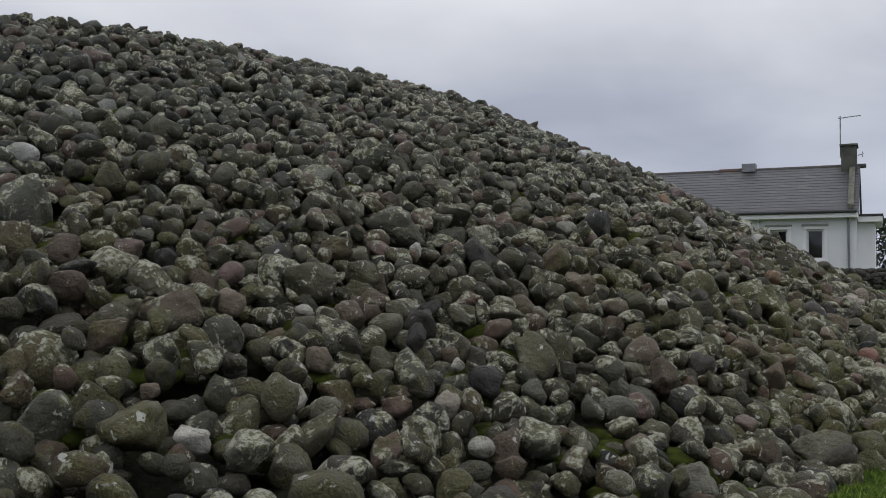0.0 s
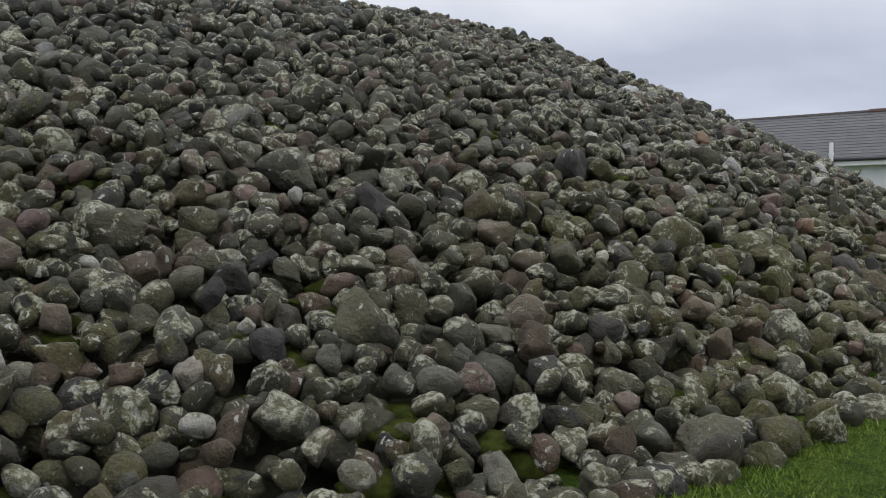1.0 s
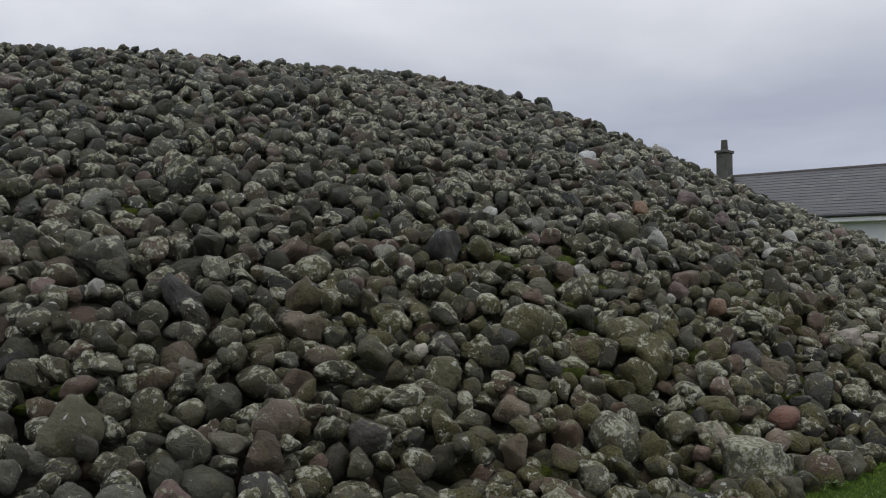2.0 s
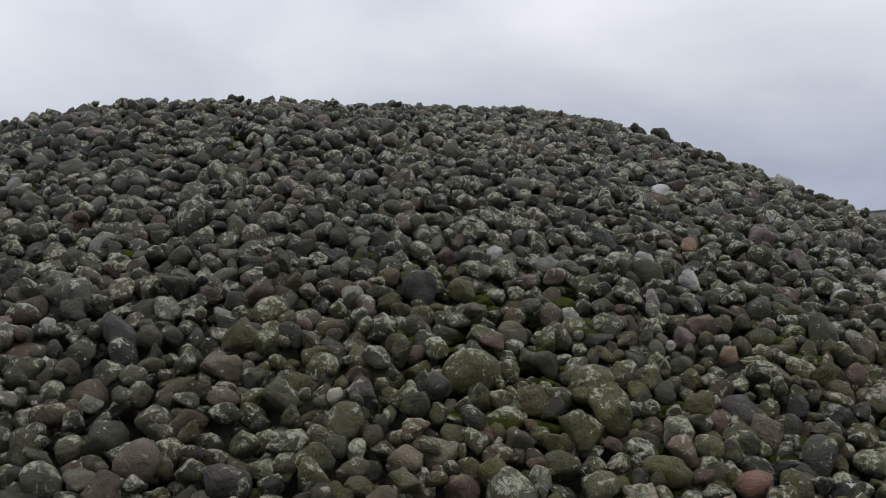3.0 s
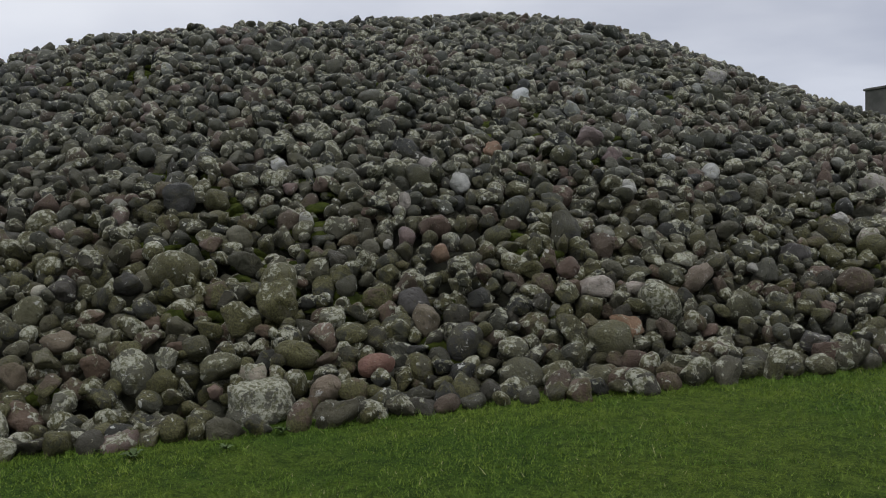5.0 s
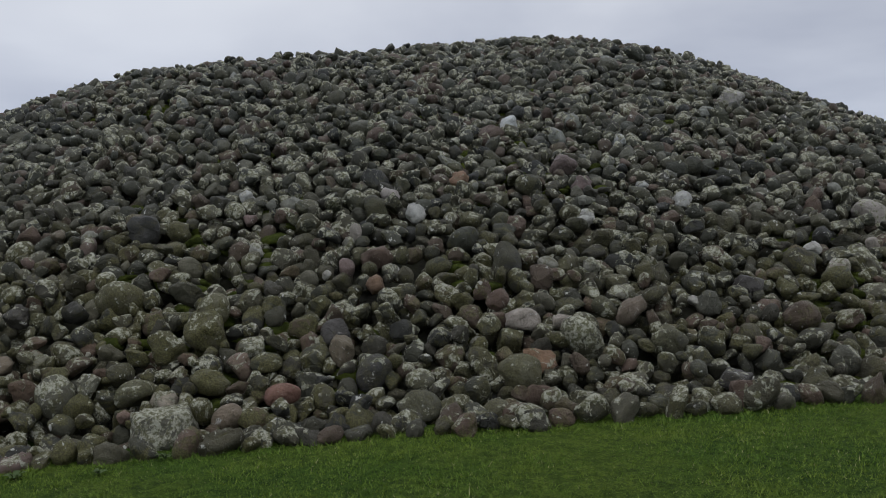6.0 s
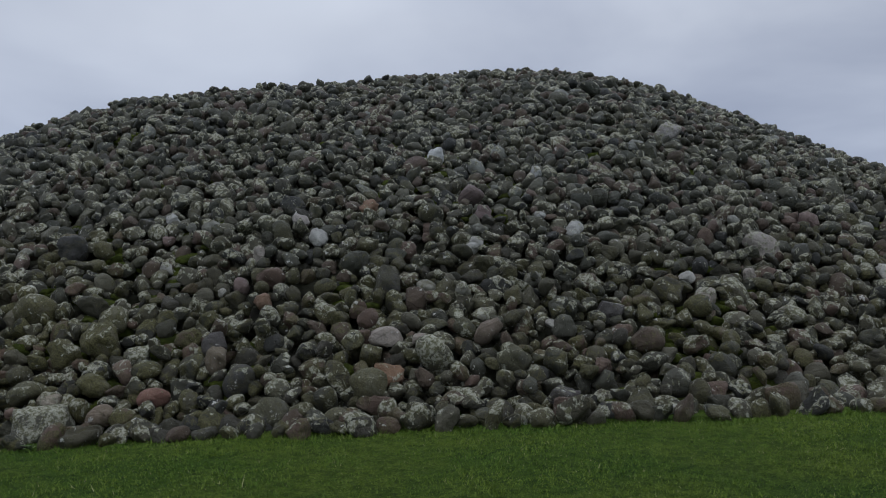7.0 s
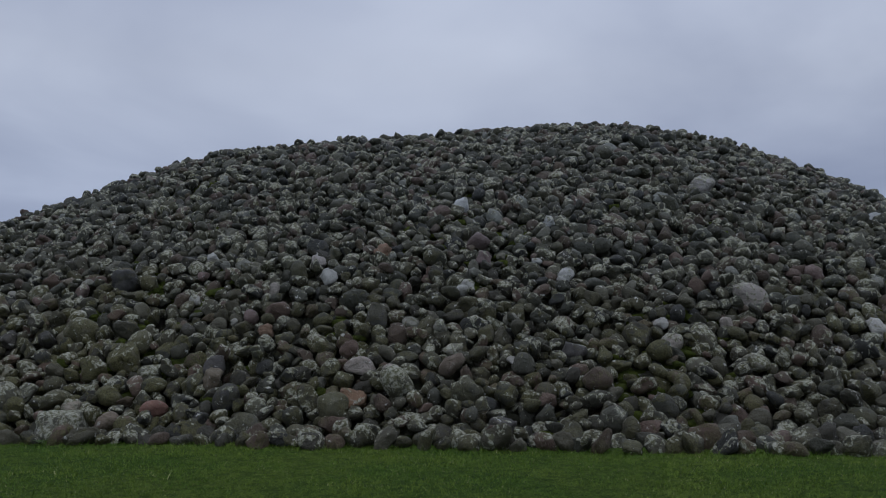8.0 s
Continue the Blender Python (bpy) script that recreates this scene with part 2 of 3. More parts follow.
MAT_MOSS, MAT_EARTH, MAT_LAWN, MAT_BLADE = moss_material(), earth_material(), lawn_material(), blade_material()
MAT_RENDER = plain_material("whitewashed_render", (0.74, 0.75, 0.76), 0.85, 0.10, 0.8)
MAT_TRIM = plain_material("white_paint", (0.80, 0.80, 0.80), 0.5, 0.08, 2.0)
MAT_SLATE, MAT_SLATES = slate_material("slate", False), slate_material("slates", True)
MAT_CHIMNEY = plain_material("sooty_chimney_render", (0.105, 0.105, 0.090), 0.9, 0.45, 2.2)
MAT_COPING = plain_material("lichened_coping", (0.135, 0.135, 0.105), 0.9, 0.6, 7.0)
MAT_FELT = plain_material("roof_felt", (0.045, 0.047, 0.05), 0.8, 0.3)
MAT_CLAY = plain_material("clay_ridge", (0.095, 0.085, 0.08), 0.8, 0.4, 4.0)
MAT_RED_CLAY = plain_material("red_clay_ridge", (0.115, 0.070, 0.060), 0.85, 0.4, 6.0)
MAT_HOOD = plain_material("grey_cement", (0.30, 0.30, 0.29), 0.9, 0.3, 5.0)
MAT_BLIND = plain_material("pale_blind", (0.55, 0.56, 0.56), 0.8, 0.1, 2.0)
MAT_GREY_METAL = plain_material("galvanised_metal", (0.28, 0.29, 0.30), 0.45, 0.3, 6.0, 0.8)
# near-black colour that stands for the unlit room behind the windows
MAT_DARK_ROOM = plain_material("unlit_room", (0.03, 0.03, 0.033), 0.9, 0.3)
MAT_BOUNDARY = plain_material("mossy_dry_stone", (0.052, 0.050, 0.040), 0.95, 0.5, 2.5, 0.0, 14.0)
MAT_WEED = plain_material("weed_leaf", (0.13, 0.20, 0.06), 0.7, 0.4, 18.0)

MAT_HEDGE = plain_material("hedge_leaf", (0.035, 0.048, 0.022), 0.7, 0.5, 9.0)
MAT_BARK = plain_material("hedge_bark", (0.06, 0.05, 0.04), 0.9, 0.4, 20.0)


def glass_material():
    m = Nodes("window_glass", 0.05)
    m.bsdf.inputs["Transmission Weight"].default_value = 1.0
    m.bsdf.inputs["IOR"].default_value = 1.45
    return m.done((0.9, 0.93, 0.92))


MAT_GLASS = glass_material()


# ---- mesh helpers ----
def part(name, bm, material, parent=None, label="", smooth=False):
    """Links a bmesh as one mesh object, under a thing or a part."""
    mesh = bpy.data.meshes.new(name)
    bm.to_mesh(mesh)
    bm.free()
    mesh.materials.append(material)
    if smooth:
        mesh.polygons.foreach_set("use_smooth", [True] * len(mesh.polygons))
    ob = new(name, mesh)
    if parent is not None:
        ob.parent = parent
    return tagged(ob, label)


def box(x0, y0, z0, x1, y1, z1, bevel=0.0, bm=None):
    bm = bm or bmesh.new()
    made = bmesh.ops.create_cube(bm, size=1.0, matrix=Matrix.LocRotScale(
        ((x0 + x1) / 2, (y0 + y1) / 2, (z0 + z1) / 2), None, (x1 - x0, y1 - y0, z1 - z0)))
    if bevel:
        edges = list({e for v in made["verts"] for e in v.link_edges})
        bmesh.ops.bevel(bm, geom=edges, offset=bevel, segments=2, affect="EDGES", profile=0.5)
    return bm


def rod(a, b, radius, sides=10, top=None, bm=None):
    bm = bm or bmesh.new()
    a, b = Vector(a), Vector(b)
    turn = (b - a).to_track_quat("Z", "Y").to_matrix().to_4x4()
    bmesh.ops.create_cone(bm, cap_ends=True, segments=sides, radius1=radius, radius2=radius if top is None else top,
                          depth=(b - a).length, matrix=Matrix.Translation((a + b) / 2) @ turn)
    return bm


def fast_mesh(name, verts, tris, smooth=True):
    """A mesh of triangles from arrays."""
    mesh = bpy.data.meshes.new(name)
    n = len(tris)
    mesh.vertices.add(len(verts))
    mesh.vertices.foreach_set("co", np.ascontiguousarray(verts, dtype=np.float32).ravel())
    mesh.loops.add(3 * n)
    mesh.loops.foreach_set("vertex_index", np.ascontiguousarray(tris, dtype=np.int32).ravel())
    mesh.polygons.add(n)
    mesh.polygons.foreach_set("loop_start", np.arange(0, 3 * n, 3, dtype=np.int32))
    mesh.polygons.foreach_set("use_smooth", np.full(n, smooth))
    mesh.update(calc_edges=True)
    return mesh


# ---- the lie of the land and the mound ----
CX, CY, RADIUS, HEIGHT = -4.979, 16.769, 13.185, 4.509
# broad swells and dips of the mound: plan place and height
SWELLS = [(-8.4, 10.3, -0.092), (-6.9, 7.6, -0.108), (-5.5, 10.3, 0.179), (-6.9, 13.0, -0.058), (-5.5, 15.7, -0.054), (-4.0, 7.6, -0.104),
          (-2.6, 10.3, 0.067), (-4.0, 13.0, -0.085), (-4.0, 18.4, 0.035), (-1.1, 7.6, -0.136), (-1.1, 13.0, -0.043), (0.3, 15.7, 0.207),
          (-1.1, 18.4, 0.059), (3.2, 10.3, 0.190), (3.2, 15.7, -0.149), (1.8, 18.4, -0.309)]


# finer ones
FINE_SWELLS = [(-5.4, 5.0, -0.047), (-2.6, 5.0, -0.055), (3.0, 5.0, -0.105), (5.8, 5.0, -0.059), (-4.0, 7.4, 0.036), (-1.2, 7.4, 0.034),
               (1.6, 7.4, 0.135), (4.4, 7.4, -0.181), (7.2, 7.4, -0.037), (-5.4, 9.8, 0.081), (-2.6, 9.8, 0.034), (-6.8, 12.2, -0.043),
               (-4.0, 12.2, -0.048), (4.4, 12.2, 0.027), (7.2, 12.2, -0.172), (-5.4, 14.6, 0.04), (-2.6, 14.6, 0.03), (5.8, 14.6, -0.226),
               (-1.2, 17.0, -0.116), (1.6, 17.0, -0.079), (4.4, 17.0, 0.043), (7.2, 17.0, -0.082), (-2.6, 19.4, 0.066), (0.2, 19.4, 0.142),
               (3.0, 19.4, -0.08), (-1.2, 21.8, 0.055), (1.6, 21.8, -0.031), (4.4, 21.8, -0.042)]


def smoothstep(v, a, b):
    s = np.clip((v - a) / (b - a), 0, 1)
    return s * s * (3 - 2 * s)


def ground_z(x, y):
    """The lawn rises gently to the mound and levels off farther out."""
    far = smoothstep(np.hypot(x - 3.0, y - 8.0), 13.0, 26.0)
    return (0.2717 + 0.0126 * x + 0.0326 * y) * (1 - far) + 0.80 * far


def foot_radius(a):
    bulge = 0.11 * np.exp(-((a + 0.85) / 0.33) ** 2) + 0.34 * np.exp(-((a + 0.30) / 0.26) ** 2)
    return bulge + RADIUS * (1 - 0.0281 * np.cos(2 * a) - 0.0464 * np.sin(2 * a) - 0.0459 * np.cos(a) - 0.1143 * np.sin(a)
                             + 0.0816 * np.cos(3 * a) + 0.1038 * np.sin(3 * a))


def spill(a):
    """How far a few stones have crept out over the lawn, by the angle round the mound."""
    return 0.13 * np.exp(-((a + 1.0) / 0.16) ** 2) + 0.11 * np.exp(-((a + 0.50) / 0.34) ** 4)


def mound_share(x, y):
    """0 at the mound's middle, 1 at its foot."""
    return np.hypot(x - CX, y - CY) / foot_radius(np.arctan2(y - CY, x - CX))


def mound_z(x, y):
    s = mound_share(x, y)
    rise = HEIGHT * np.maximum(1 - np.minimum(s, 1) ** 1.835, 0) ** 1.153
    for a, b, h in SWELLS + FINE_SWELLS:
        rise = rise + h * np.exp(-((x - a) ** 2 + (y - b) ** 2) / 7.22)
    return ground_z(x, y) + np.where(s < 1, rise, -(s - 1) * 4)


# ground: one sheet to the horizon, finer near the mound
def build_ground():
    axis = np.concatenate([-np.geomspace(4000, 32, 14), np.linspace(-30, 30, 121), np.geomspace(32, 4000, 14)])
    gx, gy = np.meshgrid(axis + 2.0, axis + 10.0)
    gz = ground_z(gx, gy) + 0.012 * np.sin(gx * 2.1 + 0.7 * gy) * np.cos(gy * 1.7 - 0.4 * gx)
    n = len(axis)
    i = (np.arange(n - 1)[:, None] * n + np.arange(n - 1)).ravel()
    tris = np.concatenate([np.stack([i, i + 1, i + n + 1], 1), np.stack([i, i + n + 1, i + n], 1)])
    mesh = fast_mesh("ground", np.stack([gx.ravel(), gy.ravel(), gz.ravel()], 1), tris)
    mesh.materials.append(MAT_LAWN)
    return tagged(new("ground", mesh), "short green lawn sloping gently up to the cairn", "ground", kind="structure")


build_ground()


# ---- the cairn ----
rng = np.random.default_rng(7)


def sphere_form(level):
    bm = bmesh.new()
    bmesh.ops.create_icosphere(bm, subdivisions=level, radius=1.0)
    v = np.array([p.co[:] for p in bm.verts])
    f = np.array([[p.index for p in q.verts] for q in bm.faces])
    bm.free()
    return v, f


def stone_forms(count, level, seed):
    """Unit stones: blocks and cobbles, cut by a few soft planes, with dents, chipped corners and swells."""
    gen = np.random.default_rng(seed)
    v, f = sphere_form(level)
    forms = []
    for k in range(count):
        inv = np.ones(len(v))
        worn = gen.uniform() < 0.16
        for _ in range(gen.integers(6, 11)):
            d = gen.normal(size=3)
            d /= np.linalg.norm(d)
            inv = inv + np.maximum(v @ d / (gen.uniform(0.74, 0.96) if worn else gen.uniform(0.42, 0.80)), 0) ** 64
        r = inv ** (-1 / 64)
        off = Vector(gen.uniform(-40, 40, 3).tolist())
        rough = 0.07 if worn else 0.17
        for n, p in enumerate(v.tolist()):
            q = Vector(p)
            r[n] *= 1 + rough * noise.noise(q * 1.9 + off) + 0.55 * rough * noise.noise(q * 4.3 - off) - 0.5 * rough * max(noise.noise(q * 3.1 + 2 * off), 0)
        size = np.array([1.0, gen.uniform(0.70, 0.98), gen.uniform(0.50, 0.86)])
        p = v * r[:, None] * size
        p = p + 0.10 * gen.normal(size=3) * (p[:, :1] * p[:, 1:2])
        p = p - (p.max(0) + p.min(0)) / 2
        forms.append(p / np.sqrt(np.prod(p.max(0) - p.min(0)) ** (2 / 3)) * 2)
    return forms, f


def chunky(forms):
    """The forms in order, the most even-sided first."""
    return [int(k) for k in np.argsort([np.ptp(p, axis=0).max() / np.ptp(p, axis=0).min() for p in forms])]


FORMS, FORM_TRIS = stone_forms(40, 3, 3)
ROUGH_FORMS, ROUGH_TRIS = stone_forms(40, 2, 3)
COARSE_FORMS, COARSE_TRIS = stone_forms(40, 1, 3)
CHUNKY = chunky(FORMS)[:22]

# stones that stand out by their colour or size: plan place and radius
NOTED = {
    "white": [(1.44, 8.84, 0.072), (2.22, 8.51, 0.061), (3.89, 11.93, 0.099), (2.73, 12.45, 0.08), (2.86, 8.76, 0.038), (4.83, 10.79, 0.056),
             (1.78, 11.77, 0.109), (3.62, 10.94, 0.075), (3.53, 11.81, 0.055), (2.7, 9.78, 0.085), (2.42, 7.05, 0.022), (1.57, 6.66, 0.048),
             (5.64, 14.38, 0.097), (3.22, 17.29, 0.101), (3.66, 10.84, 0.074), (4.91, 12.35, 0.061), (0.17, 3.99, 0.055), (-0.64, 3.96, 0.06),
             (0.08, 4.67, 0.035), (-0.71, 4.75, 0.041), (-2.79, 6.08, 0.083), (-0.94, 3.48, 0.063), (-1.19, 3.21, 0.047), (0.16, 5.78, 0.031),
             (-0.18, 6.03, 0.049)],
    "pale": [(2.32, 9.77, 0.088), (3.16, 7.3, 0.09), (4.18, 9.58, 0.125), (2.29, 15.11, 0.158), (5.14, 12.95, 0.079), (4.82, 13.54, 0.17),
            (4.37, 9.8, 0.07), (2.57, 9.23, 0.071), (5.19, 12.25, 0.107), (0.04, 4.24, 0.058)],
    "lichen": [(4.3, 8.54, 0.122), (4.13, 8.68, 0.089), (3.42, 7.21, 0.187), (2.67, 6.76, 0.133), (2.72, 6.96, 0.078), (2.98, 7.18, 0.112), (2.6,
              6.34, 0.088), (4.59, 9.79, 0.15), (1.36, 6.44, 0.101), (3.15, 7.94, 0.111), (4.91, 10.86, 0.1), (5.79, 11.17, 0.117), (6.28,
              11.95, 0.105), (4.97, 10.25, 0.125), (-1.46, 3.38, 0.11), (-0.73, 3.5, 0.09), (0.46, 4.63, 0.075), (-0.37, 6.32, 0.136), (-2.38,
              5.22, 0.159), (1.8, 5.04, 0.1), (0.95, 5.22, 0.092), (-0.15, 4.47, 0.111), (0.76, 4.68, 0.071), (0.91, 4.78, 0.092), (0.45, 4.19,
              0.105), (2.52, 5.94, 0.116), (1.01, 6.06, 0.059)],
    "dark": [(3.39, 8.48, 0.108), (3.65, 9.93, 0.134), (3.87, 8.48, 0.111), (1.94, 7.13, 0.087), (5.48, 10.32, 0.11), (4.93, 11.35, 0.114),
            (-0.96, 5.32, 0.093), (-0.12, 5.0, 0.092), (0.22, 4.59, 0.085), (1.67, 6.79, 0.094), (0.46, 4.74, 0.084), (1.36, 5.16, 0.103),
            (1.59, 5.79, 0.117), (2.77, 7.18, 0.097), (1.31, 7.93, 0.14), (0.25, 6.22, 0.128)],
    "olive": [(2.03, 7.43, 0.16), (2.81, 7.81, 0.144), (1.73, 6.52, 0.108), (2.62, 7.91, 0.133), (2.74, 7.52, 0.111), (4.52, 9.23, 0.135),
             (-1.13, 3.45, 0.131), (0.5, 5.0, 0.135), (3.21, 7.6, 0.114)],
    "red": [(3.62, 7.92, 0.095)],
    "orange": [(4.54, 9.41, 0.107), (2.48, 10.46, 0.087), (3.18, 8.99, 0.075)],
    "pink": [(2.9, 8.92, 0.085), (3.3, 6.32, 0.104), (3.12, 7.04, 0.051), (3.23, 11.32, 0.096), (3.23, 7.81, 0.087), (4.65, 14.62, 0.119),
            (2.87, 11.43, 0.113), (-1.7, 4.95, 0.071), (-3.34, 8.79, 0.118), (-1.14, 4.96, 0.069), (1.06, 4.93, 0.069), (1.71, 5.22, 0.065),
            (1.0, 7.06, 0.052), (-0.42, 5.85, 0.066), (1.17, 7.49, 0.077), (1.8, 8.65, 0.068)],
    "brown": [(3.56, 8.43, 0.102), (4.61, 10.29, 0.111), (3.55, 7.55, 0.085), (2.13, 6.54, 0.092), (-1.3, 4.4, 0.147), (-1.18, 3.72, 0.036),
             (-1.08, 4.63, 0.088), (-0.84, 6.06, 0.083), (-0.58, 4.29, 0.07), (0.59, 4.11, 0.074), (2.21, 6.2, 0.089), (1.14, 6.21, 0.089),
             (0.93, 4.47, 0.063), (0.76, 7.38, 0.059), (0.94, 6.42, 0.103), (1.19, 5.57, 0.114)],
}


class Packing:
    """Stones laid on the mound side by side, found through a grid of cells."""

    def __init__(self):
        self.cells, self.rows = {}, []

    def free(self, x, y, z, r, close):
        i, j = int(x // 0.36), int(y // 0.36)
        for a in (i - 1, i, i + 1):
            for b in (j - 1, j, j + 1):
                for k in self.cells.get((a, b), ()):
                    p = self.rows[k]
                    if (p[0] - x) ** 2 + (p[1] - y) ** 2 + (p[2] - z) ** 2 < (close * (p[3] + r)) ** 2:
                        return False
        return True

    def add(self, x, y, z, r, hue):
        self.cells.setdefault((int(x // 0.36), int(y // 0.36)), []).append(len(self.rows))
        self.rows.append((x, y, z, r, hue))


def far_side(x, y):
    return (x - CX) * 0.55 - (y - CY) * 0.83 < -3.5


def lay_stones():
    pack = Packing()
    for hue, spots in NOTED.items():
        for x, y, r in spots:
            z = float(mound_z(x, y))
            if pack.free(x, y, z, r, 0.75):
                pack.add(x, y, z + 0.045, r * 0.92, hue)
    # the foot course, stone beside stone
    a = 0.0
    while a < 2 * math.pi:
        r = float(rng.uniform(0.070, 0.115))
        d = float(foot_radius(a) + spill(math.remainder(a, 2 * math.pi))) - rng.uniform(0.0, 0.17)
        x, y = CX + d * math.cos(a), CY + d * math.sin(a)
        z = float(ground_z(x, y)) + r * rng.uniform(0.2, 0.7)
        if pack.free(x, y, z, r, 0.80):
            pack.add(x, y, z, r, "")
        a += 1.55 * r / d
    # stones that have crept out over the lawn
    for _ in range(1100):
        a = rng.uniform(-1.35, 0.0)
        r = float(rng.uniform(0.055, 0.105))
        d = float(foot_radius(a)) + rng.uniform(-0.05, 1.0) * float(spill(a))
        x, y = CX + d * math.cos(a), CY + d * math.sin(a)
        z = float(ground_z(x, y)) + r * rng.uniform(0.35, 0.8)
        if spill(a) > 0.03 and pack.free(x, y, z, r, 0.80):
            pack.add(x, y, z, r, "")
    # ever smaller stones into what room is left
    for low, high, tries, close in ((0.105, 0.128, 260, 1.04), (0.080, 0.105, 6000, 0.93), (0.060, 0.082, 46000, 0.87),
                                    (0.047, 0.064, 76000, 0.84), (0.034, 0.047, 36000, 0.84)):
        a, q = rng.uniform(0, 2 * math.pi, tries), np.sqrt(rng.uniform(0, 1.0, tries))
        d = q * foot_radius(a)
        xs, ys = CX + d * np.cos(a), CY + d * np.sin(a)
        zs = mound_z(xs, ys) + rng.normal(0, 0.045, tries) - 0.010
        rs = rng.uniform(low, high, tries)
        for x, y, z, r in zip(xs.tolist(), ys.tolist(), zs.tolist(), rs.tolist()):
            if far_side(x, y):
                r *= 1.5
            if pack.free(x, y, z, r, close):
                pack.add(x, y, z, r, "")
    return pack.rows


def turns(n, flat):
    """Random turns; flat: how far the stones lie on their broad side."""
    yaw, tip, spin = rng.uniform(0, 6.283, n), rng.normal(0, flat, n), rng.normal(0, flat, n)
    out = np.zeros((n, 3, 3))
    for k in range(n):
        out[k] = np.array(Euler((tip[k], spin[k], yaw[k])).to_matrix())
    return out


def slope_turn(x, y):
    """Turns the upright to the slope's own upright at a place of the mound."""
    e = 0.15
    n = Vector((-float(mound_z(x + e, y) - mound_z(x - e, y)) / (2 * e), -float(mound_z(x, y + e) - mound_z(x, y - e)) / (2 * e), 1)).normalized()
    return np.array(Vector((0, 0, 1)).rotation_difference(n).to_matrix())


STRETCH_A, STRETCH_B = np.array([-1.6, 2.9]), np.array([5.9, 11.6])     # the stretch of the mound's foot beside the path


def from_stretch(x, y):
    d = STRETCH_B - STRETCH_A
    s = np.clip(((x - STRETCH_A[0]) * d[0] + (y - STRETCH_A[1]) * d[1]) / (d @ d), 0, 1)
    return np.hypot(x - STRETCH_A[0] - s * d[0], y - STRETCH_A[1] - s * d[1])


